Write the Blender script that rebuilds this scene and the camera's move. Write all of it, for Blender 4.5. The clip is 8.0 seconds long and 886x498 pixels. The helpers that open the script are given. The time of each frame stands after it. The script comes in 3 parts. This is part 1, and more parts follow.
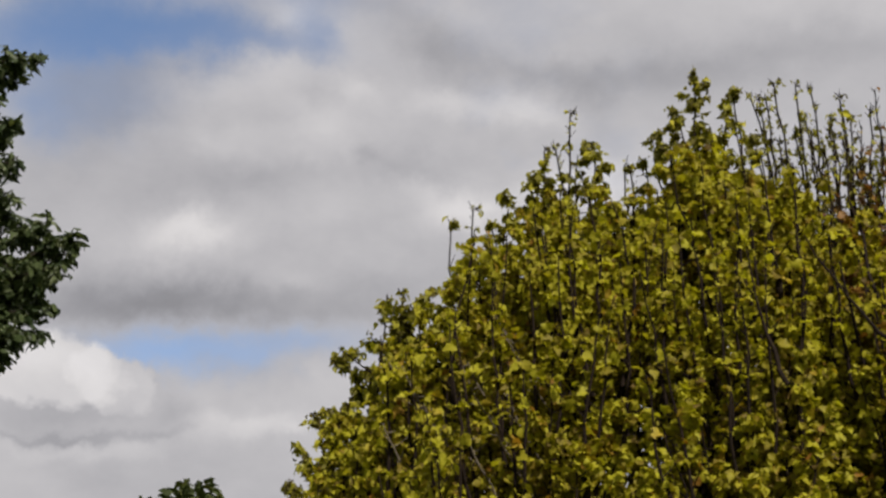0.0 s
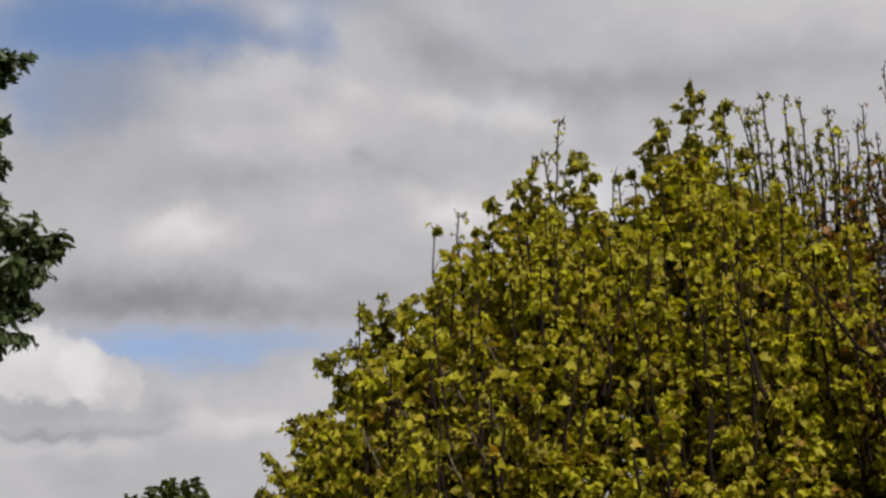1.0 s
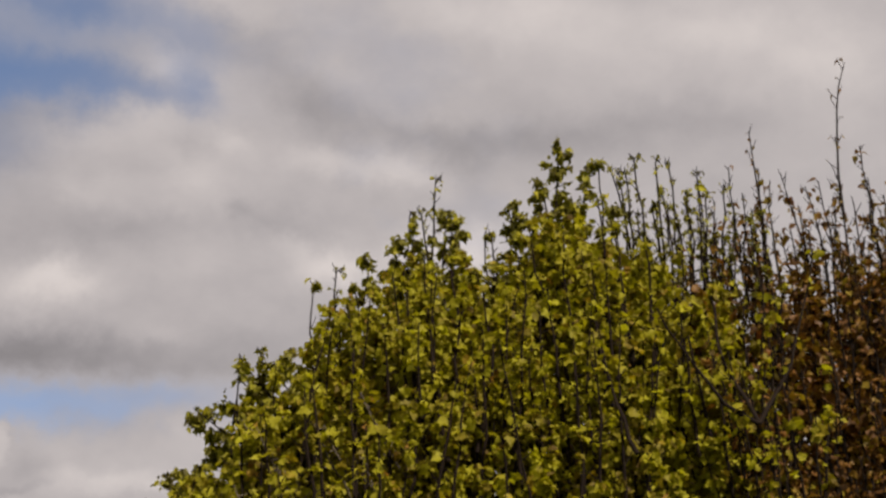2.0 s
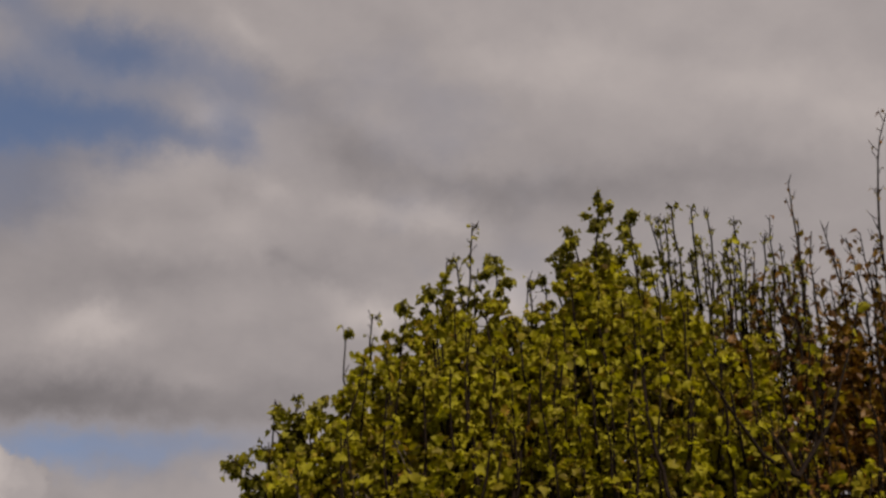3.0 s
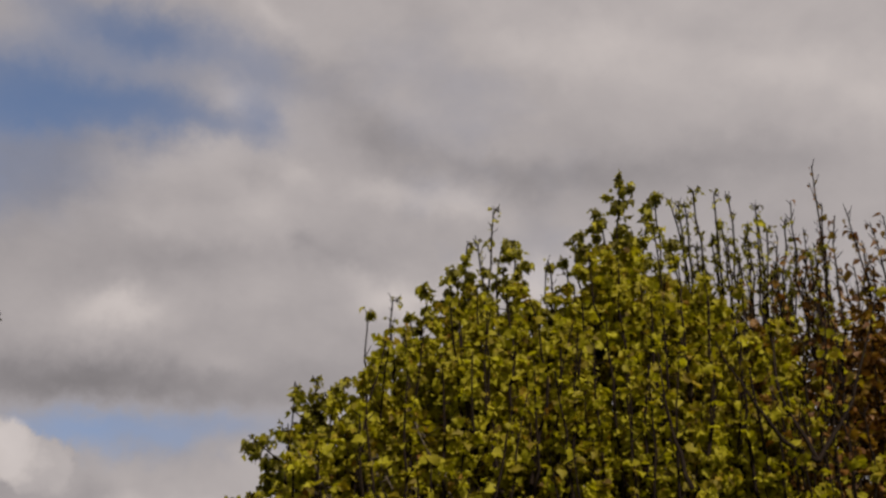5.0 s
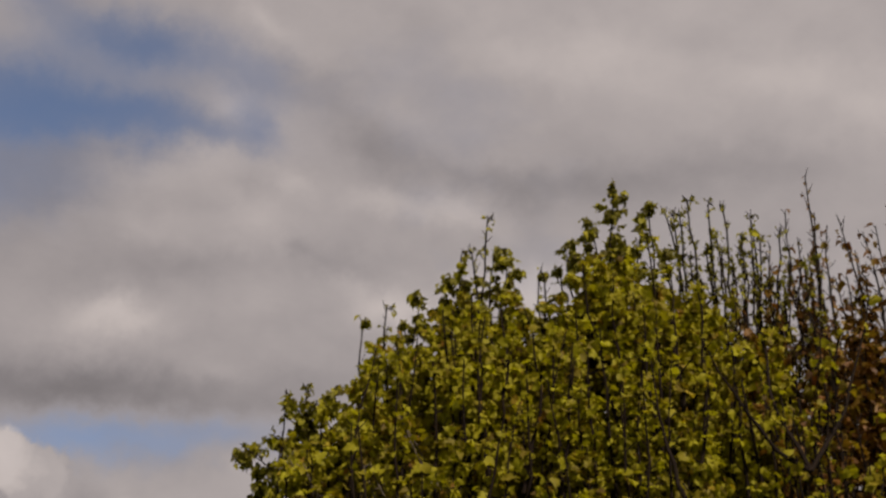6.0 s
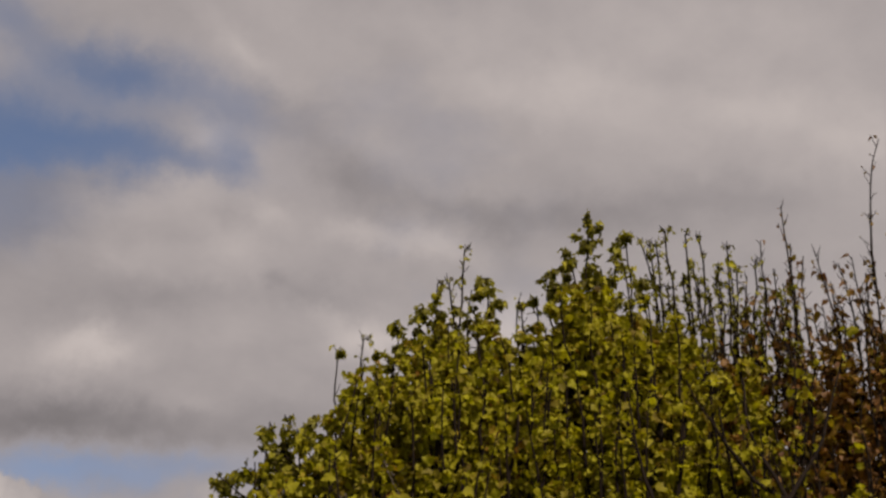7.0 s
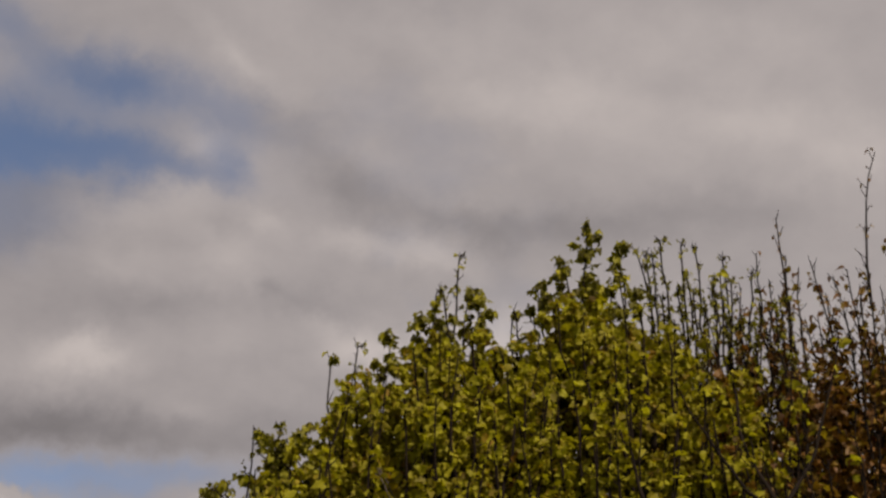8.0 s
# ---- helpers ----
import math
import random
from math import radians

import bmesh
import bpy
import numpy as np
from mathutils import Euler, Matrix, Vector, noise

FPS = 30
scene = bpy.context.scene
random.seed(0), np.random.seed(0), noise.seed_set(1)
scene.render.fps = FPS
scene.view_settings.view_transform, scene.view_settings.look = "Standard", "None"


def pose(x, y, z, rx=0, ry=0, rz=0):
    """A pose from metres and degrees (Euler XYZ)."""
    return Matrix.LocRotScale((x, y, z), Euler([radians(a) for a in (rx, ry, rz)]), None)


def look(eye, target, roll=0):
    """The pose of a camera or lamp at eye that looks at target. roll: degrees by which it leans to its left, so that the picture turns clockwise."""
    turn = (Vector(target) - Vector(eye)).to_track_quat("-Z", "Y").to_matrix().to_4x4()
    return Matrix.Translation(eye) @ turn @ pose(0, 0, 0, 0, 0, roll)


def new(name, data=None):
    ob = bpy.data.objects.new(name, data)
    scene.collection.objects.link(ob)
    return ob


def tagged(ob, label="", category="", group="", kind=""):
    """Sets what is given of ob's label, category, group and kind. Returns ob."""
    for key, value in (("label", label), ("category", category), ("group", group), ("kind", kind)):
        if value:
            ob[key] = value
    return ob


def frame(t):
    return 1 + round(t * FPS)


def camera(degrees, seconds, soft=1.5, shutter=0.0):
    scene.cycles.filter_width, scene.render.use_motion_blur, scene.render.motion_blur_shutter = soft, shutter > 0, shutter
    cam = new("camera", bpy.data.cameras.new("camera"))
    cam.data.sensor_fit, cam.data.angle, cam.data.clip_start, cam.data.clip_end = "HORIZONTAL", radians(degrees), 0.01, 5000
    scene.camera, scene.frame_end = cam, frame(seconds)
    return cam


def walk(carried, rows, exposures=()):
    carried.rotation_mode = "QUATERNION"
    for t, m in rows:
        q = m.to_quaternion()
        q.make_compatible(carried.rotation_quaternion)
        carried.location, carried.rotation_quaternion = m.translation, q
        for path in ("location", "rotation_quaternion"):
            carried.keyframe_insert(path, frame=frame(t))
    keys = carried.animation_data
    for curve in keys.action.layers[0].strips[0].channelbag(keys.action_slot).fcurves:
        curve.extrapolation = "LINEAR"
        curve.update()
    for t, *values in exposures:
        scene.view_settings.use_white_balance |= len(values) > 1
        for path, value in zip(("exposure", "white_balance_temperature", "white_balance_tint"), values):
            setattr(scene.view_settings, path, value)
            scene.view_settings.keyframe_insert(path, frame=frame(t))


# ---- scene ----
# ---------- camera: a hand-held view, turned a little and drifting sideways ----------
cam = camera(38, 8.0, soft=2.7)
EYE_Z = 1.6


def view(t, yaw, pitch, roll):
    """The camera's turn at t; its place drifts a hand's width sideways and back."""
    steps = (0, 1.25, 2.5, 4, 6, 8)
    eye = Vector((float(np.interp(t, steps, (0, 0.072, 0.078, 0.098, 0.138, 0.138))),
                  float(np.interp(t, steps, (0, -0.044, -0.052, -0.064, -0.046, -0.011))),
                  EYE_Z + float(np.interp(t, steps, (0, 0.017, 0.010, -0.011, -0.010, -0.025)))))
    a, b = radians(yaw), radians(pitch)
    way = Vector((math.sin(a) * math.cos(b), math.cos(a) * math.cos(b), math.sin(b)))
    return t, look(eye, eye + way, roll)


walk(cam, [
    view(0.0, 0.00, 24.00, 0.00), view(0.5, -0.23, 24.04, 0.64), view(1.0, 0.37, 24.15, 1.05),
    view(1.2, 1.86, 24.53, 0.17), view(1.4, 5.56, 25.95, -0.87), view(1.5, 6.38, 26.50, -1.18),
    view(1.7, 6.46, 26.33, -0.97), view(2.8, 5.30, 28.48, -0.35), view(3.0, 4.46, 28.77, 0.38),
    view(3.2, 3.10, 28.78, 1.13), view(3.5, 1.63, 28.26, 1.78), view(3.8, 2.08, 27.75, 1.43),
    view(4.0, 2.79, 27.63, 1.21), view(4.5, 3.20, 27.78, 1.14), view(4.7, 3.34, 27.91, 1.17),
    view(5.8, 2.78, 28.35, 1.47), view(6.0, 3.43, 28.45, 1.34), view(6.5, 4.19, 28.63, 1.06),
    view(7.0, 4.56, 29.87, 0.93), view(7.5, 4.81, 30.19, 1.00), view(8.0, 4.80, 30.32, 1.34),
], exposures=[(0.0, 0.08, 6350, 13), (1.0, 0.08, 6350, 13), (1.6, 0.08, 6600, 15), (2.8, -0.55, 6950, 20),
              (3.3, -0.60, 6950, 20), (4.0, -0.3, 6750, 17), (4.5, -0.28, 6750, 17), (6.0, -0.46, 6950, 20), (6.5, -0.42, 6950, 20), (8.0, -0.45, 6950, 19)])

# ---------- sky and sun ----------
SUN_ELEV, SUN_AZ = radians(43), radians(158)  # azimuth clockwise from +y
sun_way = Vector((math.sin(SUN_AZ) * math.cos(SUN_ELEV), math.cos(SUN_AZ) * math.cos(SUN_ELEV), math.sin(SUN_ELEV)))
sun = new("sun", bpy.data.lights.new("sun", "SUN"))
sun.data.energy, sun.data.angle, sun.data.color = 5.0, radians(0.6), (1.0, 0.94, 0.84)
sun.matrix_world = look(sun_way * 50, (0, 0, 0))


class Graph:
    """Short hand for building node trees."""

    def __init__(self, tree):
        self.tree, self.nodes = tree, tree.nodes
        tree.nodes.clear()

    def add(self, kind, **settings):
        n = self.nodes.new(kind)
        for key, value in settings.items():
            setattr(n, key, value)
        return n

    def put(self, socket, value):
        if isinstance(value, bpy.types.NodeSocket):
            self.tree.links.new(value, socket)
        else:
            socket.default_value = value

    def math(self, op, a, b=0.0, c=0.0, clamp=False):
        n = self.add("ShaderNodeMath", operation=op, use_clamp=clamp)
        for s, v in zip(n.inputs, (a, b, c)):
            self.put(s, v)
        return n.outputs[0]

    def dot(self, v, c):
        n = self.add("ShaderNodeVectorMath", operation="DOT_PRODUCT")
        self.put(n.inputs[0], v)
        n.inputs[1].default_value = c
        return n.outputs["Value"]

    def noise(self, v, scale, detail=4.0, rough=0.55, colour=False):
        n = self.add("ShaderNodeTexNoise")
        self.put(n.inputs["Vector"], v)
        self.put(n.inputs["Scale"], scale)
        self.put(n.inputs["Detail"], detail)
        self.put(n.inputs["Roughness"], rough)
        return n.outputs["Color" if colour else "Fac"]

    def mix(self, fac, a, b, blend="MIX"):
        n = self.add("ShaderNodeMix", data_type="RGBA", blend_type=blend)
        self.put(n.inputs[0], fac)
        self.put(n.inputs[6], a)
        self.put(n.inputs[7], b)
        return n.outputs[2]

    def ramp(self, fac, stops):
        n = self.add("ShaderNodeValToRGB")
        e = n.color_ramp.elements
        while len(e) < len(stops):
            e.new(0.5)
        for el, (p, c) in zip(e, stops):
            el.position, el.color = p, (*c, 1)
        self.put(n.inputs[0], fac)
        return n.outputs[0]


def build_sky():
    world = bpy.data.worlds.new("sky")
    scene.world = world
    world.use_nodes = True
    g = Graph(world.node_tree)
    way = g.add("ShaderNodeTexCoord").outputs["Generated"]
    air = g.add("ShaderNodeTexSky", sky_type="NISHITA", sun_disc=False, sun_elevation=SUN_ELEV, sun_rotation=SUN_AZ)
    air.dust_density, air.ozone_density = 0.4, 1.6
    # flat coordinates on the part of the sky that lies ahead, 24 degrees up
    c, s = math.cos(radians(24)), math.sin(radians(24))
    ahead = g.dot(way, (0, c, s))
    near = g.math("GREATER_THAN", ahead, 0.25)
    safe = g.math("MAXIMUM", ahead, 0.25)
    wobble = g.add("ShaderNodeSeparateColor")
    g.put(wobble.inputs[0], g.noise(way, 9.0, 5.0, 0.55, colour=True))
    wobble2 = g.add("ShaderNodeSeparateColor")
    g.put(wobble2.inputs[0], g.noise(way, 38.0, 5.0, 0.6, colour=True))
    u = g.math("DIVIDE", g.dot(way, (1, 0, 0)), safe)
    v = g.math("DIVIDE", g.dot(way, (0, -s, c)), safe)
    u = g.math("ADD", u, g.math("MULTIPLY_ADD", wobble.outputs[0], 0.056, -0.028))
    v = g.math("ADD", v, g.math("MULTIPLY_ADD", wobble.outputs[1], 0.044, -0.022))
    u = g.math("ADD", u, g.math("MULTIPLY_ADD", wobble2.outputs[0], 0.03, -0.015))
    v = g.math("ADD", v, g.math("MULTIPLY_ADD", wobble2.outputs[1], 0.03, -0.015))

    def puff(cx, cy, sx, sy, amount, lean=0.0, sharp=1.0):
        """A soft lobe of the cloud cover: place and size on the flat sky, lean in degrees."""
        a, b = math.cos(radians(lean)), math.sin(radians(lean))
        du, dv = g.math("SUBTRACT", u, cx), g.math("SUBTRACT", v, cy)
        p = g.math("ADD", g.math("MULTIPLY", du, a / sx), g.math("MULTIPLY", dv, b / sx))
        q = g.math("ADD", g.math("MULTIPLY", du, -b / sy), g.math("MULTIPLY", dv, a / sy))
        r2 = g.math("ADD", g.math("MULTIPLY", p, p), g.math("MULTIPLY", q, q))
        if sharp != 1.0:
            e = g.math("MULTIPLY_ADD", r2, -1.0 / sharp, 0.5 + 1.0 / sharp, clamp=True)
            e = g.math("SMOOTH_MIN", e, 1.0, 0.1)
        else:
            e = g.math("POWER", 0.3679, r2)
        return g.math("MULTIPLY", g.math("MULTIPLY", e, amount), near)

    def total(parts, start):
        out = start
        for p in parts:
            out = g.math("ADD", out, p)
        return out

    high = g.add("ShaderNodeVectorMath", operation="MULTIPLY")
    g.put(high.inputs[0], way)
    high.inputs[1].default_value = (1.0, 1.0, 1.5)
    big = g.noise(high.outputs[0], 3.2, 6.0, 0.55)
    fine = g.noise(high.outputs[0], 9.0, 7.0, 0.55)
    # gaps of clear sky between the clouds, then lit tops and grey undersides, bank by bank
    high_gaps = [
        puff(-0.197, 0.228, 0.046, 0.017, 1.2, -11),
        puff(-0.247, 0.168, 0.053, 0.016, 1.2, -3),
        puff(-0.299, 0.176, 0.061, 0.031, 1.1, 1),
        puff(-0.278, 0.267, 0.048, 0.022, 0.7, -29),
        puff(-0.225, 0.203, 0.088, 0.040, 0.42, 1),
        puff(-0.103, 0.206, 0.044, 0.018, 0.42, -24),
        puff(-0.174, 0.169, 0.040, 0.015, 0.5, -9),
        puff(-0.130, 0.157, 0.053, 0.013, 0.3, -7),
        puff(-0.260, 0.121, 0.048, 0.026, 0.35, 1),
    ]
    low_gaps = [
        puff(-0.228, -0.082, 0.053, 0.014, 0.46, -2),
        puff(-0.147, -0.077, 0.083, 0.013, 0.40, 2),
        puff(-0.296, 0.172, 0.066, 0.022, 0.75, -4),
        puff(-0.098, 0.167, 0.022, 0.015, 0.4, -60),
        puff(-0.309, 0.110, 0.026, 0.024, 0.5, 0),
        puff(-0.199, 0.167, 0.040, 0.022, 0.35, -20),
    ]
    west_gaps = [
        puff(-0.230, -0.080, 0.057, 0.014, 0.55, -2),
        puff(-0.135, -0.075, 0.053, 0.010, 0.3, 2),
    ]
    west_shade = [
        puff(-0.203, -0.040, 0.114, 0.020, -0.05, 1),
        puff(-0.157, -0.089, 0.105, 0.026, -0.07, 1),
        puff(-0.252, 0.113, 0.061, 0.040, -0.05, 1),
        puff(-0.257, 0.146, 0.114, 0.070, -0.1, 2),
        puff(-0.272, 0.044, 0.088, 0.040, -0.04, 2),
        puff(-0.139, 0.161, 0.061, 0.040, -0.05, -28),
        puff(-0.259, -0.025, 0.114, 0.026, -0.07, 2),
    ]
    upper_bank = [
        puff(0.223, 0.232, 0.211, 0.057, 0.05, 1),
        puff(-0.081, 0.222, 0.070, 0.035, 0.03, -28),
        puff(0.168, 0.247, 0.033, 0.024, 0.1, 1),
        puff(0.109, 0.231, 0.053, 0.018, 0.06, -9),
        puff(0.316, 0.235, 0.057, 0.020, 0.08, 1),
        puff(0.416, 0.219, 0.048, 0.026, 0.1, 1),
        puff(-0.036, 0.254, 0.057, 0.026, 0.05, -34),
        puff(0.052, 0.284, 0.066, 0.022, 0.04, 1),
        puff(0.277, 0.302, 0.088, 0.022, 0.04, 1),
        puff(-0.098, 0.254, 0.040, 0.011, 0.08, -37),
        puff(0.246, 0.262, 0.035, 0.013, -0.02, 1),
    ]
    bank_base = [
        puff(-0.003, 0.157, 0.035, 0.020, -0.10, -34),
        puff(0.078, 0.140, 0.053, 0.015, -0.10, -11),
        puff(0.173, 0.137, 0.066, 0.018, -0.08, 6),
        puff(0.282, 0.158, 0.088, 0.022, -0.08, 9),
        puff(-0.040, 0.190, 0.022, 0.026, -0.07, -49),
        puff(-0.072, 0.206, 0.026, 0.022, -0.07, -39),
    ]
    middle_bank = [
        puff(-0.113, 0.177, 0.018, 0.013, 0.12, -14),
        puff(-0.189, 0.120, 0.040, 0.015, 0.08, -11),
        puff(-0.133, 0.132, 0.048, 0.015, 0.07, 1),
        puff(-0.091, 0.091, 0.031, 0.019, 0.08, -24),
        puff(-0.170, 0.086, 0.044, 0.013, 0.07, -9),
        puff(-0.235, 0.092, 0.031, 0.013, 0.04, 1),
        puff(-0.066, 0.117, 0.020, 0.011, 0.09, -19),
        puff(0.013, 0.110, 0.040, 0.011, 0.1, -3),
        puff(0.066, 0.105, 0.031, 0.011, 0.09, -11),
        puff(-0.055, 0.071, 0.013, 0.008, -0.08, -19),
        puff(-0.016, 0.062, 0.048, 0.013, -0.06, 5),
        puff(-0.146, 0.056, 0.061, 0.011, -0.05, 1),
        puff(-0.102, 0.120, 0.013, 0.009, -0.03, -29),
    ]
    lower_bank = [
        puff(-0.198, 0.017, 0.034, 0.015, 0.16, 3),
        puff(-0.223, 0.001, 0.048, 0.019, 0.07, 1),
        puff(-0.188, 0.026, 0.016, 0.009, 0.06, 1),
        puff(-0.112, -0.021, 0.016, 0.006, 0.04, -9),
        puff(-0.105, 0.008, 0.053, 0.019, -0.05, 1),
        puff(0.017, 0.028, 0.031, 0.015, 0.16, 11),
        puff(-0.015, 0.040, 0.026, 0.011, 0.05, 1),
        puff(0.077, 0.053, 0.026, 0.016, 0.15, 21),
        puff(0.122, 0.055, 0.026, 0.018, 0.18, 1),
        puff(-0.051, -0.027, 0.057, 0.018, -0.05, 1),
        puff(-0.206, -0.042, 0.132, 0.015, -0.11, 1),
        puff(-0.110, -0.051, 0.088, 0.011, -0.05, 1),
    ]
    low_cloud = [
        puff(-0.314, -0.092, 0.066, 0.027, 0.15, -10, 0.5),
        puff(-0.261, -0.103, 0.037, 0.022, 0.07, -28, 0.5),
        puff(-0.318, -0.079, 0.031, 0.015, 0.09, -12),
        puff(-0.278, -0.096, 0.018, 0.009, 0.04, -30),
        puff(-0.208, -0.129, 0.016, 0.013, -0.06, -60),
        puff(-0.292, -0.144, 0.083, 0.004, -0.1, 0),
        puff(-0.292, -0.129, 0.075, 0.011, -0.06, 0),
        puff(-0.278, -0.155, 0.066, 0.007, 0.06, 0),
        puff(-0.151, -0.142, 0.040, 0.012, 0.12, 4),
        puff(-0.116, -0.145, 0.013, 0.005, 0.07, 0),
        puff(-0.081, -0.109, 0.061, 0.015, 0.04, 0),
        puff(-0.199, -0.158, 0.026, 0.022, -0.03, 0),
        puff(-0.256, -0.184, 0.088, 0.013, -0.02, 0),
    ]
    gaps = total(high_gaps + low_gaps + west_gaps, g.math("MULTIPLY_ADD", big, -1.6, 0.60, clamp=True))
    veil = g.math("MULTIPLY_ADD", fine, 2.0, -1.0)
    gaps = g.math("ADD", gaps, g.math("MULTIPLY", veil, gaps))
    cumulus = g.math("MAXIMUM", puff(-0.318, -0.100, 0.074, 0.036, 1.0, -10, 0.4), puff(-0.255, -0.112, 0.045, 0.027, 1.0, -28, 0.4))
    gaps = g.math("MULTIPLY", gaps, g.math("SUBTRACT", 1.0, cumulus))
    cover = g.math("POWER", 0.3679, g.math("MULTIPLY", g.math("MAXIMUM", gaps, 0.0), 1.15))
    light = total(west_shade + upper_bank + bank_base + middle_bank + lower_bank + low_cloud, g.math("MULTIPLY_ADD", big, 0.12, 0.42))
    light = g.math("ADD", light, g.math("MULTIPLY_ADD", fine, 0.20, -0.10))
    light = g.math("ADD", light, g.math("MULTIPLY_ADD", g.noise(high.outputs[0], 30.0, 5.0, 0.6), 0.06, -0.03))
    light = g.math("MAXIMUM", light, 0.2)
    tint = g.ramp(light, [(0.30, (0.995, 0.985, 1.01)), (0.62, (1.03, 1.0, 0.965))])
    grey = g.add("ShaderNodeVectorMath", operation="SCALE")
    g.put(grey.inputs[0], tint)
    g.put(grey.inputs["Scale"], light)
    blue = g.add("ShaderNodeVectorMath", operation="SCALE")
    g.put(blue.inputs[0], air.outputs[0])
    blue.inputs["Scale"].default_value = 0.138
    bg = g.add("ShaderNodeBackground")
    g.put(bg.inputs["Color"], g.mix(cover, blue.outputs[0], grey.outputs[0]))
    bg.inputs["Strength"].default_value = 1.0
    out = g.add("ShaderNodeOutputWorld")
    g.put(out.inputs[0], bg.outputs[0])


build_sky()


# ---------- materials ----------
def material(name):
    m = bpy.data.materials.new(name)
    m.use_nodes = True
    return m, Graph(m.node_tree)


def leaf_material(name, stops, patch, through_light=0.35, rough=0.5, patch_amount=0.5):
    """Leaf blades: colour varies leaf by leaf, in patches over the crown, and along the veins; light passes through."""
    m, g = material(name)
    isl = g.add("ShaderNodeNewGeometry").outputs["Random Per Island"]
    each = g.add("ShaderNodeObjectInfo").outputs["Random"]
    pick = g.math("FRACT", g.math("ADD", isl, g.math("MULTIPLY", each, 0.37)))
    col = g.ramp(pick, stops)
    pos = g.add("ShaderNodeTexCoord").outputs["Object"]
    spots = g.math("MULTIPLY_ADD", g.noise(pos, 2.4, 3.0), 3.2, -1.35, clamp=True)
    col = g.mix(g.math("MULTIPLY", spots, patch_amount), col, (*patch, 1))
    mottle = g.math("MULTIPLY_ADD", g.noise(pos, 60.0, 3.0), 0.7, 0.65)
    shade = g.add("ShaderNodeVectorMath", operation="SCALE")
    g.put(shade.inputs[0], col)
    g.put(shade.inputs["Scale"], mottle)
    p = g.add("ShaderNodeBsdfPrincipled")
    g.put(p.inputs["Base Color"], shade.outputs[0])
    p.inputs["Roughness"].default_value = rough
    p.inputs["Specular IOR Level"].default_value = 0.2
    bump = g.add("ShaderNodeBump")
    bump.inputs["Strength"].default_value = 0.25
    g.put(bump.inputs["Height"], g.noise(pos, 90.0, 2.0))
    g.put(p.inputs["Normal"], bump.outputs[0])
    t = g.add("ShaderNodeBsdfTranslucent")
    g.put(t.inputs["Color"], g.mix(1.0, shade.outputs[0], (1.18, 1.2, 0.5, 1), "MULTIPLY"))
    mx = g.add("ShaderNodeMixShader")
    mx.inputs[0].default_value = through_light
    g.put(mx.inputs[1], p.outputs[0])
    g.put(mx.inputs[2], t.outputs[0])
    g.put(g.add("ShaderNodeOutputMaterial").inputs[0], mx.outputs[0])
    return m


def bark_material(name, dark, pale, scale=14.0):
    m, g = material(name)
    pos = g.add("ShaderNodeTexCoord").outputs["Object"]
    st = g.add("ShaderNodeVectorMath", operation="MULTIPLY")
    g.put(st.inputs[0], pos)
    st.inputs[1].default_value = (1, 1, 0.3)
    n1, n2 = g.noise(st.outputs[0], scale, 6.0, 0.65), g.noise(pos, 3.0, 3.0)
    col = g.ramp(g.math("MULTIPLY_ADD", n1, 0.7, g.math("MULTIPLY", n2, 0.3)), [(0.35, dark), (0.65, pale)])
    p = g.add("ShaderNodeBsdfPrincipled")
    g.put(p.inputs["Base Color"], col)
    p.inputs["Roughness"].default_value = 0.9
    p.inputs["Specular IOR Level"].default_value = 0.1
    b = g.add("ShaderNodeBump")
    b.inputs["Strength"].default_value = 0.5
    b.inputs["Distance"].default_value = 0.01
    g.put(b.inputs["Height"], n1)
    g.put(p.inputs["Normal"], b.outputs[0])
    g.put(g.add("ShaderNodeOutputMaterial").inputs[0], p.outputs[0])
    return m


def grass_material():
    m, g = material("grass")
    pos = g.add("ShaderNodeTexCoord").outputs["Object"]
    n = g.math("MULTIPLY_ADD", g.noise(pos, 0.35, 5.0), 0.6, g.math("MULTIPLY", g.noise(pos, 22.0, 4.0), 0.4))
    col = g.ramp(n, [(0.3, (0.035, 0.06, 0.015)), (0.55, (0.07, 0.11, 0.025)), (0.75, (0.13, 0.13, 0.05))])
    p = g.add("ShaderNodeBsdfPrincipled")
    g.put(p.inputs["Base Color"], col)
    p.inputs["Roughness"].default_value = 0.9
    b = g.add("ShaderNodeBump")
    b.inputs["Distance"].default_value = 0.04
    g.put(b.inputs["Height"], g.noise(pos, 40.0, 4.0))
    g.put(p.inputs["Normal"], b.outputs[0])
    g.put(g.add("ShaderNodeOutputMaterial").inputs[0], p.outputs[0])
    return m


LEAF_MAPLE = leaf_material("maple_leaf", [(0.0, (0.11, 0.070, 0.014)), (0.15, (0.20, 0.150, 0.015)), (0.4, (0.30, 0.262, 0.016)), (0.7, (0.355, 0.320, 0.017)),
                                          (0.9, (0.38, 0.350, 0.018)), (0.96, (0.34, 0.250, 0.02)), (1.0, (0.27, 0.12, 0.02))], (0.43, 0.42, 0.018), 0.44, 0.6, 0.7)
LEAF_TOP = leaf_material("shoot_leaf", [(0.0, (0.05, 0.035, 0.014)), (0.3, (0.11, 0.095, 0.018)), (0.6, (0.21, 0.195, 0.024)), (0.85, (0.31, 0.29, 0.027)),
                                        (1.0, (0.40, 0.35, 0.02))], (0.28, 0.265, 0.02), 0.38)
